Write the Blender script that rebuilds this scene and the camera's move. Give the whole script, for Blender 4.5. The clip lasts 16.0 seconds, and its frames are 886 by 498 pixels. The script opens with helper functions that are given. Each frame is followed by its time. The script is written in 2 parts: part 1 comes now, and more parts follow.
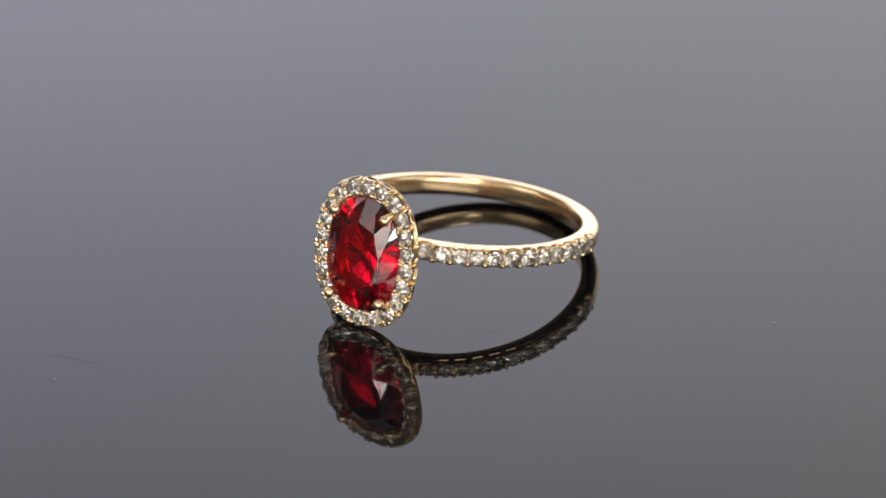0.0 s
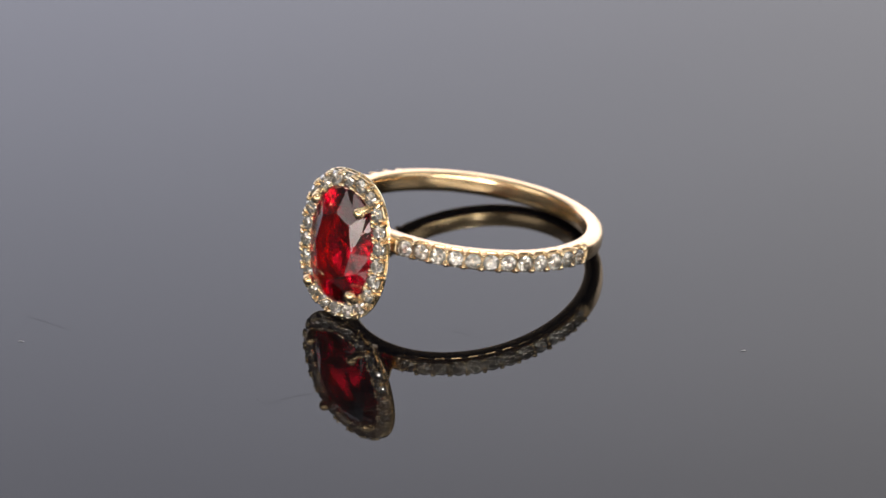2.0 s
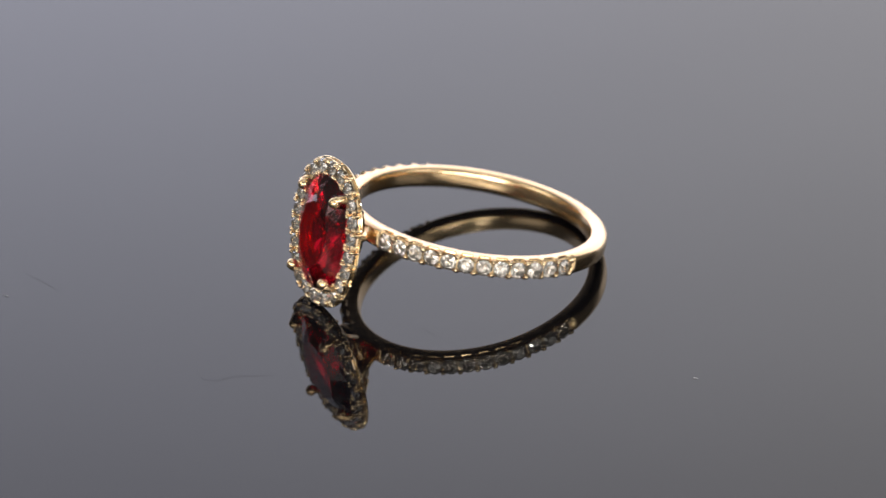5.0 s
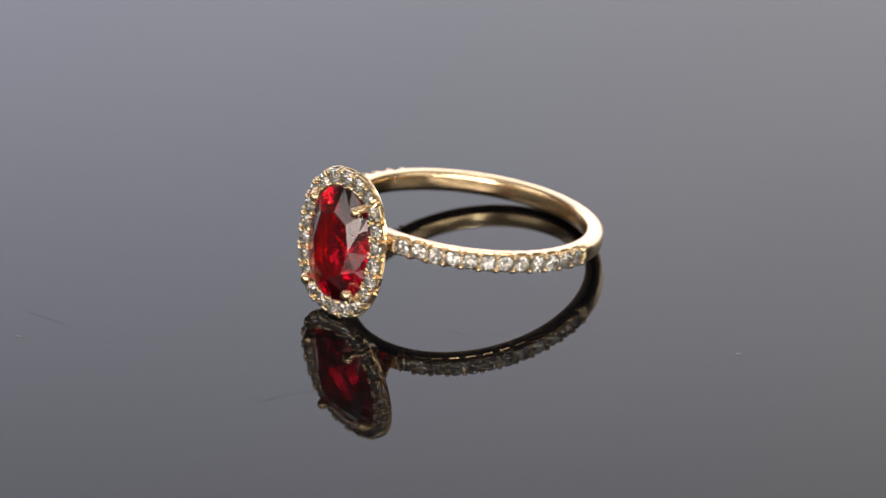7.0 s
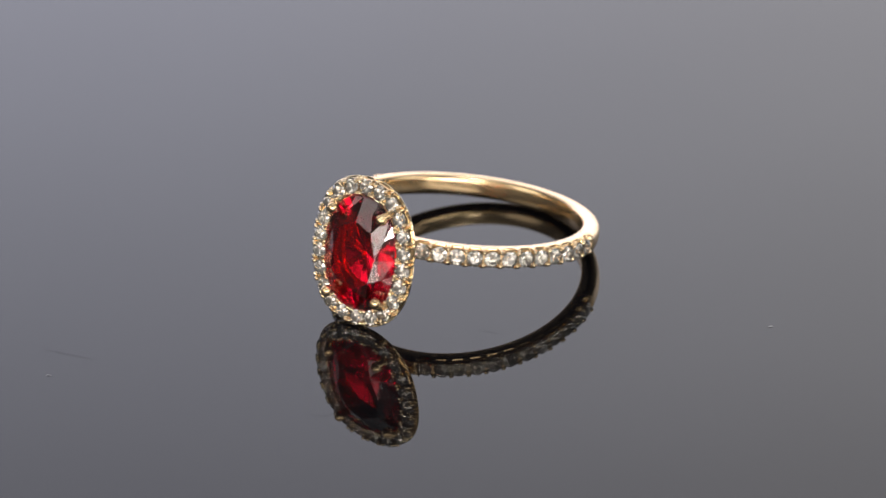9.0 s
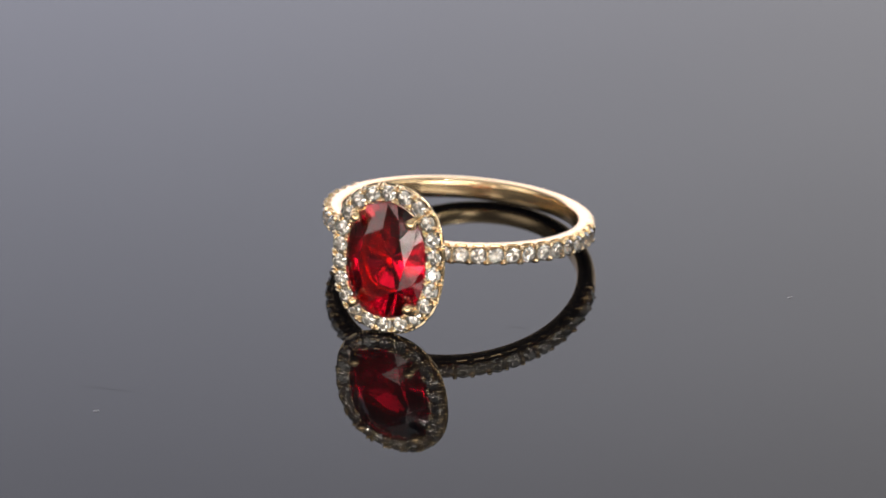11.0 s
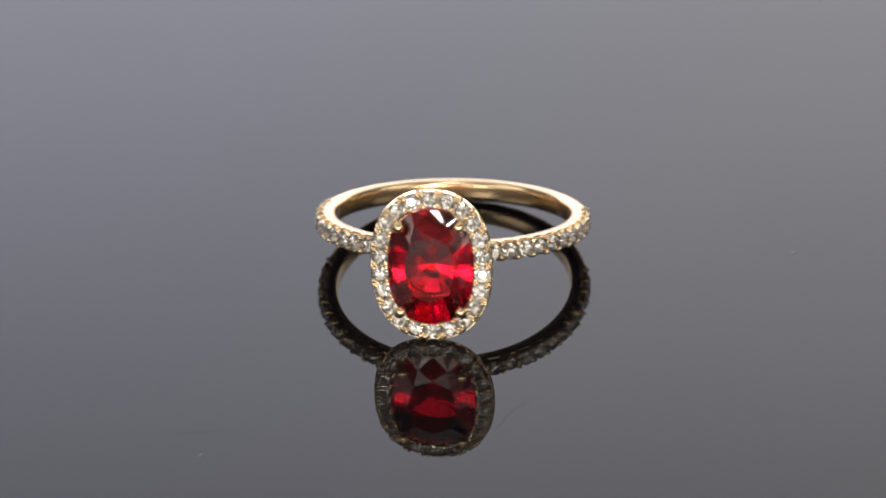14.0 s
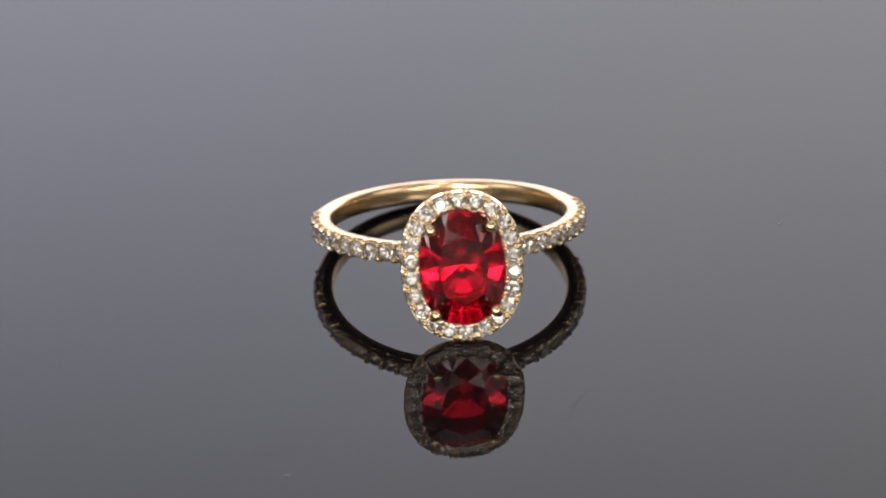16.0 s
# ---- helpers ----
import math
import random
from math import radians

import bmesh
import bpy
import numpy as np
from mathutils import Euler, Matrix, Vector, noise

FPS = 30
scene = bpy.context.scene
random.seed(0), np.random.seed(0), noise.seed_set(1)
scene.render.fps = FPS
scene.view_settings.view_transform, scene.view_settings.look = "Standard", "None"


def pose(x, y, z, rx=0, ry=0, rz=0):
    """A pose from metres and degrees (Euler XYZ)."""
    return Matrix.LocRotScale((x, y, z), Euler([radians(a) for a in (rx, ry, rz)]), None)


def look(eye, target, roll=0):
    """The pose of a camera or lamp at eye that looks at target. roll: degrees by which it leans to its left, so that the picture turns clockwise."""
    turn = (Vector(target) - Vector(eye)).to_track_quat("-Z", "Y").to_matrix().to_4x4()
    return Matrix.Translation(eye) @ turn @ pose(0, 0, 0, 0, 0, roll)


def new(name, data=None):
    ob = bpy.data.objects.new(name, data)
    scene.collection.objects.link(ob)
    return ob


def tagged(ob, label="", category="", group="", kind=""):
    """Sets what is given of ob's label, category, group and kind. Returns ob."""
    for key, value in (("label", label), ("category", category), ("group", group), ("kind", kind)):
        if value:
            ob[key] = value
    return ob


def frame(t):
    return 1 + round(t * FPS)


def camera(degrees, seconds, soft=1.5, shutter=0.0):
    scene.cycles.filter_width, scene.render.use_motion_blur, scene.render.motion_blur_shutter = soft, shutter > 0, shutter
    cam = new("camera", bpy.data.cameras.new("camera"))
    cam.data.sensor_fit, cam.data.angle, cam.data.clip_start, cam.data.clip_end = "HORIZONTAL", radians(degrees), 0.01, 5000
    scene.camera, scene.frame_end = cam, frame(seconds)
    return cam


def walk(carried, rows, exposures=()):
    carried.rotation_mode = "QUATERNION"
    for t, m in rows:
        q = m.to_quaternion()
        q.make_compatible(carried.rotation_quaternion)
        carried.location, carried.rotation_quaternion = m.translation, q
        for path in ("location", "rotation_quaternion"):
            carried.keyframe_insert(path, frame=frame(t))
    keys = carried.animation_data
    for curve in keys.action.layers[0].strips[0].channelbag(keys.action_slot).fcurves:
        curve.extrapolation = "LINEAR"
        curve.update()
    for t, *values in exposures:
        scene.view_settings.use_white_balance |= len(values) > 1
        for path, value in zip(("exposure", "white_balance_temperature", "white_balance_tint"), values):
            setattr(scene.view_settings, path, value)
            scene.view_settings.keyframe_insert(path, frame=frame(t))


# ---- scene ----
# The camera stands still over a turning plate. Lengths below are in millimetres (MM) unless a helper takes metres.
MM = 0.001
cam = camera(11.745, 16.0, soft=1.4)
EYE = pose(0.00185, -0.27070, 0.13634) @ pose(0, 0, 0, 0, 0, 0.662) @ pose(0, 0, 0, 90 - 26.532) @ pose(0, 0, 0, 0, 0, -1.181)
walk(cam, [(0, EYE), (16.0, EYE)], [(0, 0.02), (4.0, 0.05), (9.0, 0.02), (12.5, -0.02), (16.0, -0.05)])
cam.data.dof.use_dof = True
cam.data.dof.focus_distance = 0.294
cam.data.dof.aperture_fstop = 42.0

# ---- light: a dim studio, one large white screen glowing behind, soft fills added at the sides and in front, one small front lamp, and small hard lamps added for sparkle ----
world = bpy.data.worlds.new("studio")
scene.world = world
world.use_nodes = True
w_nodes, w_links = world.node_tree.nodes, world.node_tree.links
w_co, w_sep = w_nodes.new("ShaderNodeTexCoord"), w_nodes.new("ShaderNodeSeparateXYZ")
w_ramp = w_nodes.new("ShaderNodeValToRGB")
w_links.new(w_co.outputs["Generated"], w_sep.inputs[0])
w_links.new(w_sep.outputs["Z"], w_ramp.inputs[0])
w_links.new(w_ramp.outputs[0], w_nodes["Background"].inputs[0])
w_ramp.color_ramp.elements[0].position, w_ramp.color_ramp.elements[0].color = 0.82, (0.10, 0.097, 0.093, 1)
w_ramp.color_ramp.elements[1].color = (0.78, 0.77, 0.76, 1)
w_nodes["Background"].inputs[1].default_value = 0.95


def lamp(name, eye, target, size_x, size_y, watts, colour):
    data = bpy.data.lights.new(name, "AREA")
    data.shape, data.size, data.size_y, data.energy, data.color = "RECTANGLE", size_x, size_y, watts, colour
    ob = new(name, data)
    ob.matrix_world = look(eye, target)
    return ob


# Broad fills added left and right to lift the stones and the gold.
lamp("left_fill", (-0.95, -0.45, 0.60), (0, 0, 0), 0.70, 0.60, 2.2, (1.0, 0.96, 0.91))
lamp("right_fill", (0.95, -0.45, 0.55), (0, 0, 0), 0.70, 0.60, 1.8, (1.0, 0.96, 0.91))
lamp("front_light", (-0.22, -0.80, 0.24), (0, 0, 0), 0.03, 0.03, 1.2, (1.0, 0.95, 0.86))
# Wide strip added behind the camera to brighten diamonds and inner band.
lamp("front_fill", (0.0, -0.46, 0.13), (0, 0, 0), 0.75, 0.09, 1.35, (1.0, 0.93, 0.85))
# Three tiny hard sources added to make the diamonds sparkle.
lamp("sparkle_left", (-0.12, -0.62, 0.48), (0, 0, 0), 0.012, 0.012, 0.55, (1.0, 0.97, 0.92))
lamp("sparkle_right", (0.24, -0.66, 0.36), (0, 0, 0), 0.012, 0.012, 0.55, (1.0, 0.96, 0.90))
lamp("sparkle_top", (0.05, -0.35, 0.85), (0, 0, 0), 0.025, 0.025, 0.9, (1.0, 0.97, 0.92))

# ---- materials ----


def material(name):
    m = bpy.data.materials.new(name)
    m.use_nodes = True
    return m, m.node_tree.nodes, m.node_tree.links, m.node_tree.nodes["Principled BSDF"]


def set_inputs(node, **values):
    for key, value in values.items():
        node.inputs[key.replace("_", " ")].default_value = value


def noise_of(nodes, links, scale, detail=4.0, stretch=None):
    co = nodes.new("ShaderNodeTexCoord")
    tex = nodes.new("ShaderNodeTexNoise")
    tex.inputs["Scale"].default_value, tex.inputs["Detail"].default_value = scale, detail
    if stretch:
        mp = nodes.new("ShaderNodeMapping")
        mp.inputs["Scale"].default_value = stretch
        links.new(co.outputs["Object"], mp.inputs[0])
        links.new(mp.outputs[0], tex.inputs["Vector"])
    else:
        links.new(co.outputs["Object"], tex.inputs["Vector"])
    return tex


def ranged(nodes, links, source, low, high):
    r = nodes.new("ShaderNodeMapRange")
    r.inputs["To Min"].default_value, r.inputs["To Max"].default_value = low, high
    links.new(source, r.inputs[0])
    return r.outputs[0]


def gold_material(name, base, rough_low, rough_high, bump):
    m, nodes, links, b = material(name)
    set_inputs(b, Metallic=1.0)
    grain = noise_of(nodes, links, 900.0)
    fine = noise_of(nodes, links, 6000.0, 3.0)
    links.new(ranged(nodes, links, grain.outputs[0], rough_low, rough_high), b.inputs["Roughness"])
    mix = nodes.new("ShaderNodeMix")
    mix.data_type = "RGBA"
    mix.inputs[6].default_value = (*base, 1)
    mix.inputs[7].default_value = (base[0] * 0.96, base[1] * 0.94, base[2] * 0.88, 1)
    links.new(grain.outputs[0], mix.inputs[0])
    links.new(mix.outputs[2], b.inputs["Base Color"])
    bp = nodes.new("ShaderNodeBump")
    bp.inputs["Strength"].default_value, bp.inputs["Distance"].default_value = bump, 0.00004
    links.new(fine.outputs[0], bp.inputs["Height"])
    links.new(bp.outputs[0], b.inputs["Normal"])
    return m


GOLD = gold_material("polished_gold", (0.95, 0.71, 0.43), 0.17, 0.29, 0.08)
GOLD_CUT = gold_material("bright_cut_gold", (0.95, 0.77, 0.53), 0.08, 0.20, 0.12)


def gem_material(name, colour, ior):
    m, nodes, links, b = material(name)
    set_inputs(b, Base_Color=(*colour, 1), IOR=ior, Roughness=0.0)
    b.inputs["Transmission Weight"].default_value = 1.0
    return m


DIAMOND = gem_material("diamond", (0.99, 0.93, 0.85), 2.42)
set_inputs(DIAMOND.node_tree.nodes["Principled BSDF"], Roughness=0.015, Transmission_Weight=0.92)
RUBY = gem_material("red_gemstone", (0.76, 0.002, 0.022), 1.77)
set_inputs(RUBY.node_tree.nodes["Principled BSDF"], Roughness=0.12)


def plate_material():
    m, nodes, links, b = material("black_acrylic")
    set_inputs(b, Base_Color=(0.003, 0.003, 0.004, 1), IOR=1.5)
    smear = noise_of(nodes, links, 60.0, 5.0)
    links.new(ranged(nodes, links, smear.outputs[0], 0.004, 0.022), b.inputs["Roughness"])
    return m


PLATE = plate_material()


def matt_material(name, colour, spread):
    m, nodes, links, b = material(name)
    tex = noise_of(nodes, links, 25.0, 6.0)
    mix = nodes.new("ShaderNodeMix")
    mix.data_type = "RGBA"
    mix.inputs[6].default_value = (*colour, 1)
    mix.inputs[7].default_value = (*[c * spread for c in colour], 1)
    links.new(tex.outputs[0], mix.inputs[0])
    links.new(mix.outputs[2], b.inputs["Base Color"])
    set_inputs(b, Roughness=0.6)
    return m


TABLE = matt_material("dark_table", (0.05, 0.05, 0.055), 0.7)
FIBRE = matt_material("dark_fibre", (0.010, 0.010, 0.012), 0.6)
LINT = matt_material("pale_lint", (0.5, 0.5, 0.52), 0.8)


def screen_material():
    """White fabric that glows by itself; its fade upward and warmer side are put into the emission."""
    m, nodes, links, b = material("glowing_white_fabric")
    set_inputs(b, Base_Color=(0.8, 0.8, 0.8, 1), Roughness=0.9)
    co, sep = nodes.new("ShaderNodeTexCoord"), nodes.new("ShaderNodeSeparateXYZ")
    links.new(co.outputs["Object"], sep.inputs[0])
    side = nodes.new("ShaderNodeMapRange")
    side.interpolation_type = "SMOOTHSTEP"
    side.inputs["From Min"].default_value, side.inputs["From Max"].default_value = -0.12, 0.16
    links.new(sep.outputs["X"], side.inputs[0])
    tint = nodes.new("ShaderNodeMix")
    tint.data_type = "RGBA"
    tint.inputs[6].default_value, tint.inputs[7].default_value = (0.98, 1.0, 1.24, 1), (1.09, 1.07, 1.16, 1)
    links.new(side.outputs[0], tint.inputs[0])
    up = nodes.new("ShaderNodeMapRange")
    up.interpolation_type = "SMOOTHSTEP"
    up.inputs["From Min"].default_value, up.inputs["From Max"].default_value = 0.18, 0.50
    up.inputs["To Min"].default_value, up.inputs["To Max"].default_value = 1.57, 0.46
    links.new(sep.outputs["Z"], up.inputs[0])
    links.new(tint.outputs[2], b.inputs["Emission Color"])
    # Noise in the emission strength, so the plate mirrors a slightly blotchy glow.
    glow_noise = noise_of(nodes, links, 5.0, 3.0, (1.0, 1.0, 2.5))
    mottled_glow = nodes.new("ShaderNodeMath")
    mottled_glow.operation = "MULTIPLY"
    links.new(up.outputs[0], mottled_glow.inputs[0])
    links.new(ranged(nodes, links, glow_noise.outputs[0], 0.90, 1.10), mottled_glow.inputs[1])
    links.new(mottled_glow.outputs[0], b.inputs["Emission Strength"])
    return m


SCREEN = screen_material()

# ---- mesh helpers ----


def part(name, bm, mat, parent=None, label="", smooth=False):
    bmesh.ops.recalc_face_normals(bm, faces=bm.faces[:])
    me = bpy.data.meshes.new(name)
    bm.to_mesh(me)
    bm.free()
    me.materials.append(mat)
    for f in me.polygons:
        f.use_smooth = smooth
    ob = new(name, me)
    ob.parent = parent
    if label:
        tagged(ob, label)
    return ob


def again(ob, m, parent):
    """Another piece on the same mesh."""
    o = new(ob.name.split(".")[0], ob.data)
    o.parent = parent
    o.matrix_basis = m
    return o


def sheet(bm, rings, closed_rings=True, closed_across=False):
    """Quads between loops of points, each loop the same length, in millimetres."""
    rows = [[bm.verts.new(Vector(p) * MM) for p in loop] for loop in rings]
    n = len(rows[0])
    pairs = list(zip(rows, rows[1:])) + ([(rows[-1], rows[0])] if closed_across else [])
    for a, b in pairs:
        for i in range(n if closed_rings else n - 1):
            bm.faces.new((a[i], a[(i + 1) % n], b[(i + 1) % n], b[i]))
    return rows


def tube(bm, points, radii, sides=10, cap=True):
    """A tapered round bar along points, in millimetres, with rounded ends given by its radii."""
    pts = [Vector(p) for p in points]
    loops = []
    for i, p in enumerate(pts):
        way = (pts[min(i + 1, len(pts) - 1)] - pts[max(i - 1, 0)]).normalized()
        side = way.cross(Vector((0.31, 0.2, 0.93))).normalized()
        up = way.cross(side)
        loops.append([p + (side * math.cos(k / sides * math.tau) + up * math.sin(k / sides * math.tau)) * radii[i] for k in range(sides)])
    rows = sheet(bm, loops)
    if cap:
        bm.faces.new(rows[0])
        bm.faces.new(rows[-1])


def ball(bm, centre, radius, u=14, v=8):
    bmesh.ops.create_uvsphere(bm, u_segments=u, v_segments=v, radius=radius * MM, matrix=Matrix.Translation(Vector(centre) * MM))


# ---- the plate and the table under it ----


def disc(radius, z_top, thick, bevel, segments=192):
    bm = bmesh.new()
    loops = []
    for r, z in ((radius - bevel, z_top), (radius, z_top - bevel), (radius, z_top - thick + bevel), (radius - bevel, z_top - thick)):
        loops.append([(r * math.cos(k / segments * math.tau), r * math.sin(k / segments * math.tau), z) for k in range(segments)])
    rows = sheet(bm, loops)
    bm.faces.new(rows[0])
    bm.faces.new(rows[-1])
    return bm


turntable = part("turntable", disc(130, 0, 5, 0.6), PLATE)
tagged(turntable, "round glossy black acrylic turntable plate, lightly dusty", "turntable")
table_bm = bmesh.new()
bmesh.ops.create_cube(table_bm, size=1, matrix=Matrix.Translation((0, 0.1, -0.025)) @ Matrix.Diagonal((1.6, 1.4, 0.04, 1)))
bmesh.ops.bevel(table_bm, geom=table_bm.edges[:], offset=0.004, segments=2, affect="EDGES")
table = tagged(part("floor", table_bm, TABLE), "dark matt tabletop under the turning plate", "tabletop", kind="structure")

# Glowing panel out of view, there for its reflection in the plate.
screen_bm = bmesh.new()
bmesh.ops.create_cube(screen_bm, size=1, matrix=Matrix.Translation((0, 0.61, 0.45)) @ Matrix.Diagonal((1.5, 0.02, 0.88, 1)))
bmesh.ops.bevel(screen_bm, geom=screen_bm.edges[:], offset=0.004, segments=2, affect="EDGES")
backdrop = tagged(part("backdrop", screen_bm, SCREEN), "plain white fabric screen with its own soft uneven glow", "backdrop", kind="structure")

# ---- the ring; its axis is local z, its head points along local -y ----
RING_IN, RING_OUT, HALF_WIDTH = 8.257, 9.627, 0.71
FACE = -12.62          # front plane of the halo
HALO_A, HALO_B, HALO_N, HALO_V = 4.17, 5.235, 2.365, -0.16
HOLE_A, HOLE_B = 2.82, 3.92
STONE_R = 0.54
STONES_AT = [16.5 + 7.47 * k for k in range(0, 12)]
PITCH = 7.47

ring = new("ring")
tagged(ring, "yellow gold ring, red gemstone and diamonds, lying on black plate", "ring")


def cushion(a, b, angle, n=HALO_N):
    c, s = math.cos(angle), math.sin(angle)
    return a * math.copysign(abs(c) ** (2 / n), c), b * math.copysign(abs(s) ** (2 / n), s) + HALO_V


def even_cushion(a, b, count, start=0.25, n=HALO_N):
    """Points at even steps along a cushion outline, with their outward normals; starts at the top."""
    fine = [cushion(a, b, k / 4000 * math.tau, n) for k in range(4000)]
    length = [0.0]
    for p, q in zip(fine, fine[1:] + fine[:1]):
        length.append(length[-1] + math.hypot(q[0] - p[0], q[1] - p[1]))
    out = []
    first = length[int(start * 4000)]
    j = 0
    for k in range(count):
        want = (first + k / count * length[-1]) % length[-1]
        j = int(np.searchsorted(length, want)) % 4000
        p, q = fine[j - 1], fine[(j + 1) % 4000]
        t = Vector((q[0] - p[0], q[1] - p[1])).normalized()
        out.append((fine[j], (t[1], -t[0])))
    return out


def brilliant(radius_a, radius_b, n, table, mid, crown, pavilion, steps, low=0.45, mains=8):
    """A brilliant cut about +z, table on top, girdle at z = 0."""
    bm = bmesh.new()
    turn = 360 / mains

    def at(scale, degrees, z):
        c, s = math.cos(radians(degrees)), math.sin(radians(degrees))
        return bm.verts.new(Vector((radius_a * scale * math.copysign(abs(c) ** (2 / n), c), radius_b * scale * math.copysign(abs(s) ** (2 / n), s), z)) * MM)

    g = mains * steps
    T = [at(table, turn * k, crown) for k in range(mains)]
    M = [at(mid, turn * (k + 0.5), crown * 0.48) for k in range(mains)]
    G = [at(1.0, 360 / g * k, 0.02 * radius_a) for k in range(g)]
    L = [at(1.0, 360 / g * k, -0.03 * radius_a) for k in range(g)]
    P = [at(low, turn * (k + 0.5), -pavilion * (1 - low) * 1.06) for k in range(mains)]
    C = bm.verts.new((0, 0, -pavilion * MM))
    bm.faces.new(T)
    for k in range(mains):
        bm.faces.new((T[k], T[(k + 1) % mains], M[k]))
        bm.faces.new((T[k], M[k], G[k * steps], M[k - 1]))
        bm.faces.new((C, P[k - 1], L[k * steps], P[k]))
        for j in range(steps):
            a, b = (k * steps + j) % g, (k * steps + j + 1) % g
            bm.faces.new((M[k], G[a], G[b]))
            bm.faces.new((P[k], L[a], L[b]))
    for k in range(g):
        bm.faces.new((G[k], G[(k + 1) % g], L[(k + 1) % g], L[k]))
    return bm


def facing(place, out, spin=0.0):
    """Pose of a stone or bead whose local +z looks along out."""
    q = Vector(out).to_track_quat("Z", "Y").to_matrix().to_4x4()
    return Matrix.Translation(Vector(place) * MM) @ q @ Matrix.Rotation(spin, 4, "Z")


def ease(x, low, high):
    t = max(0.0, min(1.0, (x - low) / (high - low)))
    return t * t * (3 - 2 * t)


def cuts(phase):
    """Round cut at a stone, narrow split between two claws, and depth of the seat; phase 0 is the middle of a stone."""
    d = min(phase % 1.0, 1.0 - phase % 1.0)
    return 1 - ease(d, 0.26, 0.44), ease(d, 0.41, 0.48), 1 - ease(d, 0.31, 0.41)


def shank_mesh():
    bm = bmesh.new()
    loops = []
    count = 1728
    for k in range(count):
        deg = -180 + 360 * k / count
        a = abs(deg)
        u, v, seat = cuts((a - STONES_AT[0]) / PITCH)
        on = ease(a, STONES_AT[0] - PITCH / 2 - 0.6, STONES_AT[0] - PITCH / 2 + 0.6) * (1 - ease(a, STONES_AT[-1] + PITCH / 2 - 0.3, STONES_AT[-1] + PITCH / 2 + 3.0))
        u, v, seat, pad = u * on, v * on, on * (0.14 + 0.43 * seat), 0.10 * (1 - on)
        rear = max(0.0, min(1.0, (0.3 - math.cos(radians(a))) / 1.3))
        w = HALF_WIDTH * (1 + 0.06 * rear)
        t = RING_OUT - RING_IN - 0.129 * rear
        profile = [(0.0, 0.0), (0.005, 0.40 * w), (0.035, 0.70 * w), (0.10, 0.89 * w), (0.22, w), (t - 0.62, w), (t - 0.50, w * (1 - 0.05 * u)),
                   (t - 0.20 - 0.28 * u - 0.13 * v - pad, w * (0.99 - 0.16 * u - 0.04 * v - 0.05 * (1 - on))),
                   (t - 0.03 - 0.40 * u - 0.20 * v - pad * 0.4, w * (0.90 - 0.12 * u - 0.17 * (1 - on))),
                   (t - 0.02 - 0.26 * u - 0.12 * v, w * (0.70 + 0.06 * u - 0.22 * (1 - on))),
                   (t - seat, w * (0.62 - 0.32 * (1 - on))), (t - seat - 0.02 * on + 0.01 * (1 - on), 0.0)]
        profile = profile + [(r, -z) for r, z in reversed(profile[1:-1])]
        s, c = math.sin(radians(deg)), math.cos(radians(deg))
        loops.append([((RING_IN + r) * s, -(RING_IN + r) * c, z) for r, z in profile])
    sheet(bm, loops, True, True)
    return bm


shank = part("shank", shank_mesh(), GOLD, ring, "polished yellow gold band", smooth=True)
shank.matrix_basis = Matrix.Rotation(radians(0.471), 4, "X") @ Matrix.Rotation(radians(1.629), 4, "Y")
for f in shank.data.polygons:
    out = math.hypot(f.center[0], f.center[1]) / MM
    turn = abs(math.degrees(math.atan2(f.center[0], -f.center[1])))
    f.use_smooth = not (out > RING_OUT - 0.5 and STONES_AT[0] - PITCH / 2 < turn < STONES_AT[-1] + PITCH / 2)


def halo_mesh():
    bm = bmesh.new()
    each = 28
    mid = even_cushion(0.5 * (HALO_A + HOLE_A), 0.5 * (HALO_B + HOLE_B), 22 * each)
    half = 0.5 * (HALO_A - HOLE_A)
    loops = []
    for k, ((x, z), (nx, nz)) in enumerate(mid):
        u, v, seat = cuts(k / each)
        floor = 0.22 + 0.40 * seat
        profile = [(-half + 0.03, 0.68), (-half, 0.32), (-half + 0.05 * u, 0.12 + 0.20 * u + 0.10 * v), (-half + 0.12, 0.03 + 0.24 * u + 0.14 * v), (-half + 0.17, floor),
                   (half - 0.20, floor), (half - 0.15, 0.03 + 0.26 * u + 0.16 * v), (half - 0.05 - 0.08 * u - 0.14 * v, 0.05 + 0.32 * u + 0.36 * v), (half - 0.02 - 0.15 * u - 0.20 * v, 0.40 + 0.08 * u + 0.08 * v),
                   (half - 0.02 * u - 0.05 * v, 0.50), (half + 0.01, 0.54), (half - 0.01, 0.60), (half - 0.12, 0.66)]
        loops.append([(x + nx * o, FACE + y, z + nz * o) for o, y in profile])
    sheet(bm, loops, True, True)
    return bm


halo = part("halo", halo_mesh(), GOLD_CUT, ring, "scalloped gold halo frame set with diamonds")

diamond = part("diamond", brilliant(STONE_R, STONE_R, 2, 0.55, 0.78, 0.17, 0.455, 2, 0.25, 8), DIAMOND, halo, "round brilliant-cut white diamond")


def bead_mesh():
    bm = bmesh.new()
    tube(bm, [(0, 0, -0.55), (0, 0, -0.1), (0, 0, 0.02), (0, 0, 0.09), (0, 0, 0.125)], [0.165, 0.165, 0.155, 0.11, 0.045], 9)
    return bm


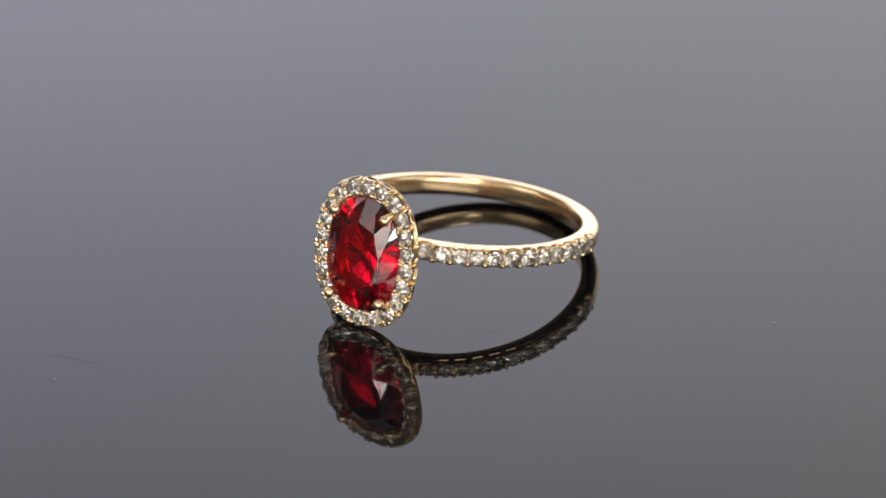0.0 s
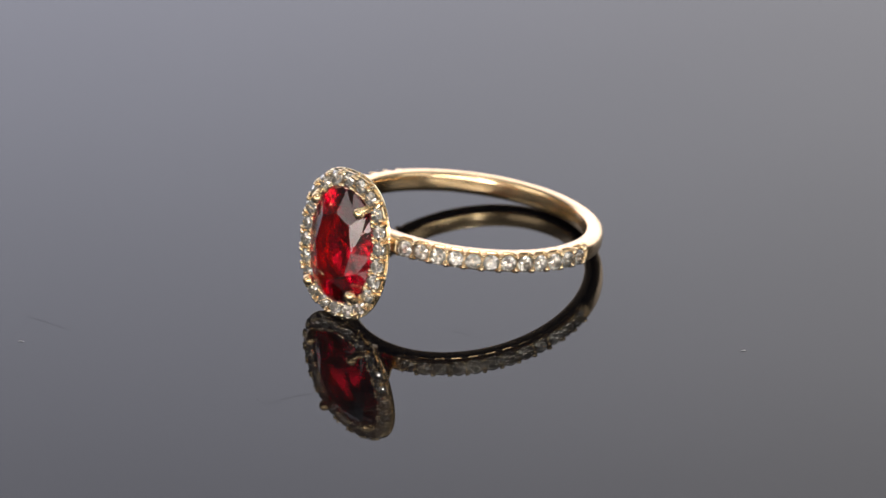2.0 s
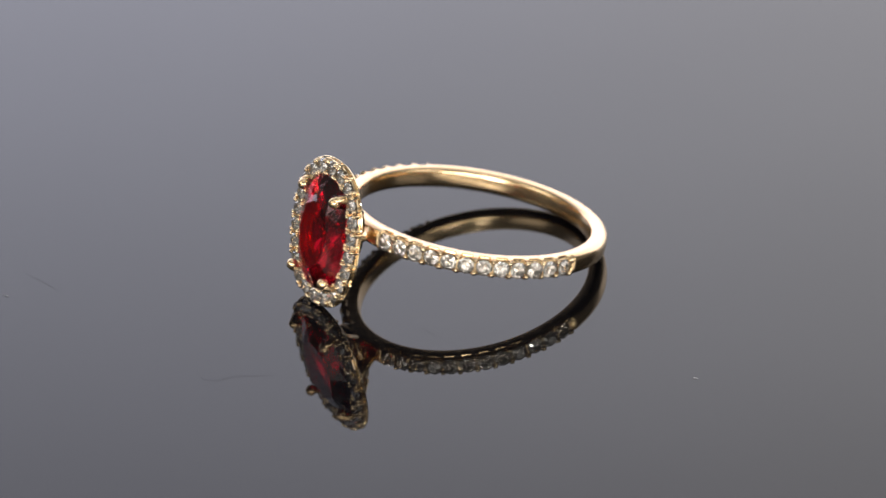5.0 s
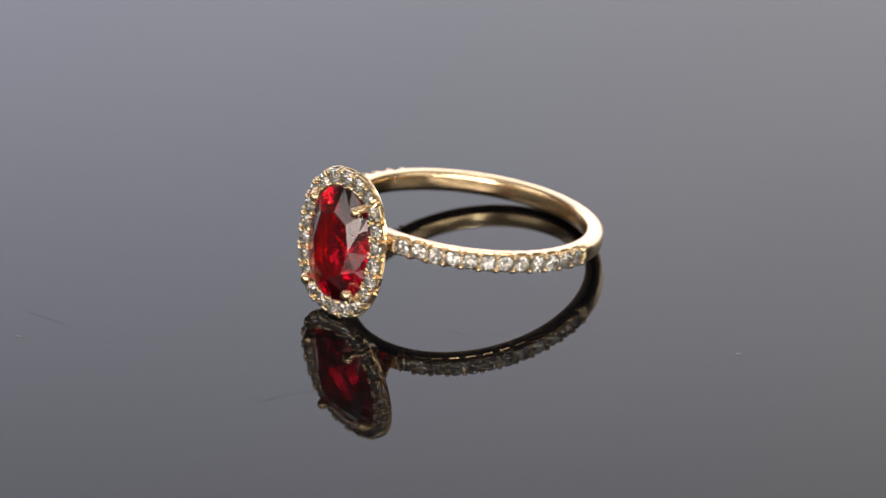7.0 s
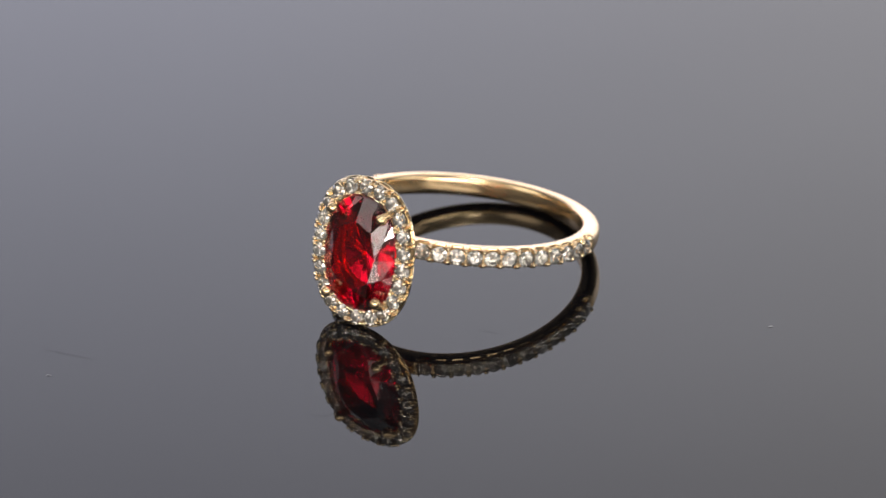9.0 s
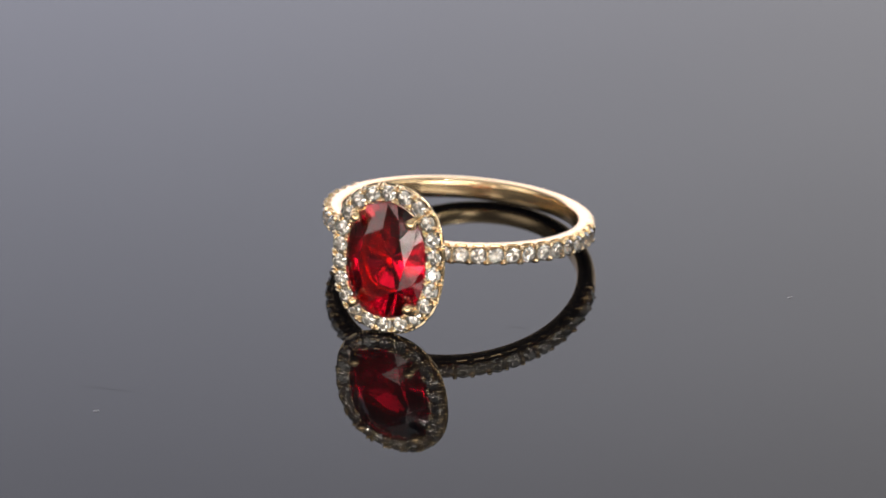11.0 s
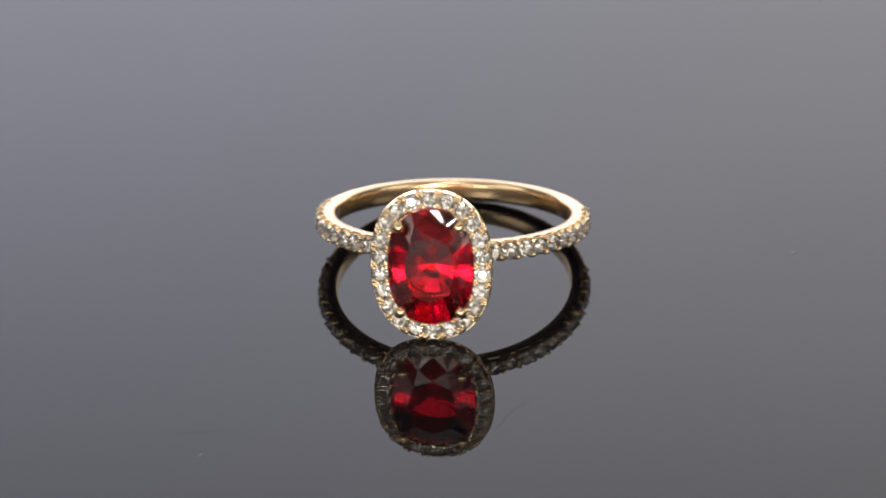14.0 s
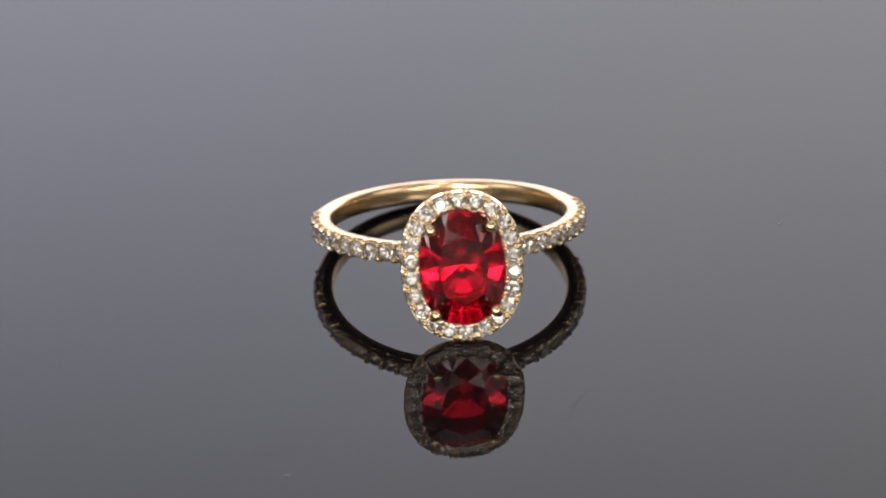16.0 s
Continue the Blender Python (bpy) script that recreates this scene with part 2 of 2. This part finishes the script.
bead = part("bead", bead_mesh(), GOLD_CUT, halo, smooth=True)
rng = random.Random(7)
first_stone = first_bead = True
stone_line = even_cushion(0.5 * (HALO_A + HOLE_A), 0.5 * (HALO_B + HOLE_B), 44)
for k, ((x, z), (nx, nz)) in enumerate(stone_line):
    if k % 2 == 0:
        tilt = Vector((rng.uniform(-0.12, 0.12) + 0.06 * nx, -1, rng.uniform(-0.12, 0.12) + 0.06 * nz))
        m = facing((x, FACE + 0.13, z), tilt, rng.uniform(0, 0.8)) @ Matrix.Scale(1.04, 4)
        if first_stone:
            diamond.matrix_basis, first_stone = m, False
        else:
            again(diamond, m, halo)
    else:
        for out, along in ((0.36, 0.17), (0.36, -0.17), (-0.46, 0.14), (-0.46, -0.14)):
            m = facing((x + nx * out - nz * along, FACE + 0.03 + rng.uniform(-0.02, 0.02), z + nz * out + nx * along), (rng.uniform(-0.1, 0.1), -1, rng.uniform(-0.1, 0.1)), rng.uniform(0, 3))
            if first_bead:
                bead.matrix_basis, first_bead = m, False
            else:
                again(bead, m, halo)

for side in (-1, 1):
    for i, deg in enumerate(STONES_AT):
        s, c = math.sin(radians(side * deg)), math.cos(radians(side * deg))
        tilt = Vector((s + rng.uniform(-0.10, 0.10), -c + rng.uniform(-0.10, 0.10), rng.uniform(-0.12, 0.12)))
        r = RING_OUT - 0.13
        again(diamond, facing((r * s, -r * c, 0), tilt, rng.uniform(0, 0.8)) @ Matrix.Scale(1.09, 4), shank)
        half = radians(side * (deg + PITCH / 2))
        s, c = math.sin(half), math.cos(half)
        r = RING_OUT - 0.07
        for z in (-0.47, 0.47):
            again(bead, facing((r * s, -r * c, z * rng.uniform(0.95, 1.03)), (s, -c, z * 0.25), rng.uniform(0, 3)), shank)


def basket_mesh():
    bm = bmesh.new()
    count = 96
    for a, b, y, h, w in ((2.60, 3.60, -11.7, 0.32, 0.30), (1.70, 2.20, -10.55, 0.34, 0.34)):
        loops = []
        for k in range(count):
            (x, z) = cushion(a, b, k / count * math.tau)
            (x2, z2) = cushion(a - w, b - w, k / count * math.tau)
            loops.append([(x, y + h, z), (x, y - h + 0.06, z), (0.5 * (x + x2), y - h, 0.5 * (z + z2)), (x2, y - h + 0.06, z2), (x2, y + h, z2)])
        sheet(bm, loops, True, True)
    # Hidden conical wall, added to block screen light passing through the gemstone.
    cup = []
    for k in range(count):
        (x, z), (x2, z2) = cushion(2.53, 3.53, k / count * math.tau), cushion(1.65, 2.15, k / count * math.tau)
        (x3, z3), (x4, z4) = cushion(1.47, 1.97, k / count * math.tau), cushion(2.35, 3.35, k / count * math.tau)
        cup.append([(x, -11.80, z), (x2, -10.60, z2), (x3, -10.60, z3), (x4, -11.80, z4)])
    sheet(bm, cup, True, True)
    for sx in (-1, 1):
        tube(bm, [(sx * 1.1, -9.5, 0), (sx * 2.0, -10.6, 0), (sx * 2.65, -11.7, 0)], [0.45, 0.32, 0.25], 10)
    return bm


basket = part("basket", basket_mesh(), GOLD, ring, "tapered gold basket under the gemstone", smooth=True)


def prong_mesh(sx, sz):
    bm = bmesh.new()
    v = HALO_V - 0.10
    tip = Vector((sx * 2.04, FACE - 0.64, v + sz * 2.95))
    pts = [(sx * 1.25, -10.5, v + sz * 1.75), (sx * 1.95, -11.6, v + sz * 2.80), (sx * 2.26, -12.4, v + sz * 3.25), (sx * 2.27, FACE - 0.28, v + sz * 3.23), (sx * 2.17, FACE - 0.52, v + sz * 3.16), tip]
    tube(bm, pts, [0.30, 0.30, 0.28, 0.28, 0.29, 0.30], 14)
    ball(bm, tip, 0.40, 18, 10)
    return bm


for sx, sz in ((-1, 1), (1, 1), (-1, -1), (1, -1)):
    part("prong", prong_mesh(sx, sz), GOLD, ring, "rounded gold claw tip", smooth=True)

gem = part("gemstone", brilliant(2.89, 3.99, 2.32, 0.60, 0.80, 0.82, 2.30, 4, 0.50), RUBY, ring, "faceted deep red cushion-oval gemstone")
gem.matrix_basis = Matrix.Translation(Vector((0, FACE + 0.11, HALO_V - 0.06)) * MM) @ Matrix.Rotation(radians(90), 4, "X")

# ---- hairs and lint lying on the plate ----


def hair(points, radius, mat, label):
    pts = [Vector(p) for p in points]
    fine = []
    for i in range(len(pts) - 1):
        p0, p1, p2, p3 = pts[max(i - 1, 0)], pts[i], pts[i + 1], pts[min(i + 2, len(pts) - 1)]
        for k in range(8):
            t = k / 8
            fine.append(0.5 * (2 * p1 + (p2 - p0) * t + (2 * p0 - 5 * p1 + 4 * p2 - p3) * t * t + (3 * p1 - 3 * p2 + p3 - p0) * t ** 3))
    fine.append(pts[-1])
    bm = bmesh.new()
    tube(bm, fine, [radius * (1 - 0.5 * abs(2 * i / (len(fine) - 1) - 1)) for i in range(len(fine))], 6)
    return tagged(part("hair", bm, mat, smooth=True), label, "hair", "hairs on the plate")


H = 0.03
hairs = [hair([(6.75, -7.75, H), (7.4, -7.4, H + 0.02), (8.3, -7.4, H)], 0.006, FIBRE, "short dark hair lying on the black plate"),
         hair([(4.15, -23.4, H), (4.8, -23.5, H), (5.4, -22.9, H + 0.02), (5.6, -21.7, H + 0.02), (6.3, -20.4, H), (7.1, -19.1, H)], 0.006, FIBRE, "long curled dark hair lying on the black plate"),
         hair([(-16.3, -26.2, H), (-14.77, -25.88, H + 0.02), (-12.45, -25.45, H)], 0.006, FIBRE, "straight dark hair lying on the black plate")]


def lint_mesh(length):
    bm = bmesh.new()
    tube(bm, [(-length / 2, 0, 0.03), (-length * 0.2, 0.03, 0.05), (length * 0.2, 0.02, 0.05), (length / 2, 0, 0.03)], [0.008, 0.018, 0.018, 0.008], 7)
    return bm


lints = []
for x, y, turn, length in ((23.17, 3.71, 45, 0.40), (-13.6, -28.9, 30, 0.45)):
    ob = tagged(part("lint", lint_mesh(length), LINT, smooth=True), "tiny pale lint speck lying on the black plate", "lint", "lint specks on the plate")
    lints.append((ob, pose(x * MM, y * MM, 0, 0, 0, turn)))


def dust_mesh(count, seed):
    r = random.Random(seed)
    verts, faces = [], []
    for k in range(count):
        d, a, s = 62 * math.sqrt(r.random()), r.uniform(0, math.tau), 0.008 * (1 + 1.2 * r.random() ** 3)
        x, y = d * math.cos(a), d * math.sin(a)
        n = len(verts)
        verts += [((x + s) * MM, y * MM, 0.0), ((x - s * 0.5) * MM, (y + s * 0.9) * MM, 0.0), ((x - s * 0.5) * MM, (y - s * 0.8) * MM, 0.0), (x * MM, y * MM, s * 1.2 * MM)]
        faces += [(n, n + 1, n + 3), (n + 1, n + 2, n + 3), (n + 2, n, n + 3)]
    me = bpy.data.meshes.new("dust")
    me.from_pydata(verts, [], faces)
    me.materials.append(LINT)
    return me


dust = tagged(new("dust", dust_mesh(260, 3)), "fine pale dust specks on the black plate", "dust", kind="stuff")

# ---- movement: the plate turns one way, comes to rest, turns back, and carries all that lies on it ----
TURNS = [(0, -33.87), (0.5, -36.64), (1, -39.35), (1.5, -42.12), (2, -45.00), (2.5, -47.89), (3, -50.70), (3.5, -53.54), (4, -56.34),
         (4.3, -58.02), (4.45, -58.70), (4.6, -58.97), (4.75, -58.73), (4.9, -58.09), (5.3, -55.86), (5.9, -52.51),
         (6.5, -49.17), (7, -46.42), (7.5, -43.50), (8, -40.68), (8.5, -37.94), (9, -35.17), (9.8, -30.71), (10.7, -25.67), (11.5, -21.13), (12, -18.33), (12.5, -15.46),
         (13, -12.57), (13.5, -9.68), (14, -6.80), (14.5, -3.95), (15, -1.13), (15.5, 1.72), (16, 4.65)]
LYING = pose(-0.741 * MM, 1.498 * MM, 2.700 * MM) @ Matrix.Rotation(radians(-12.262), 4, "X") @ Matrix.Rotation(radians(-1.830), 4, "Y")


def motions():
    carried = [(ring, LYING), (turntable, Matrix()), (dust, Matrix())] + [(h, Matrix()) for h in hairs] + lints
    for thing, rest in carried:
        walk(thing, [(t, Matrix.Rotation(radians(a), 4, "Z") @ rest) for t, a in TURNS])


motions()
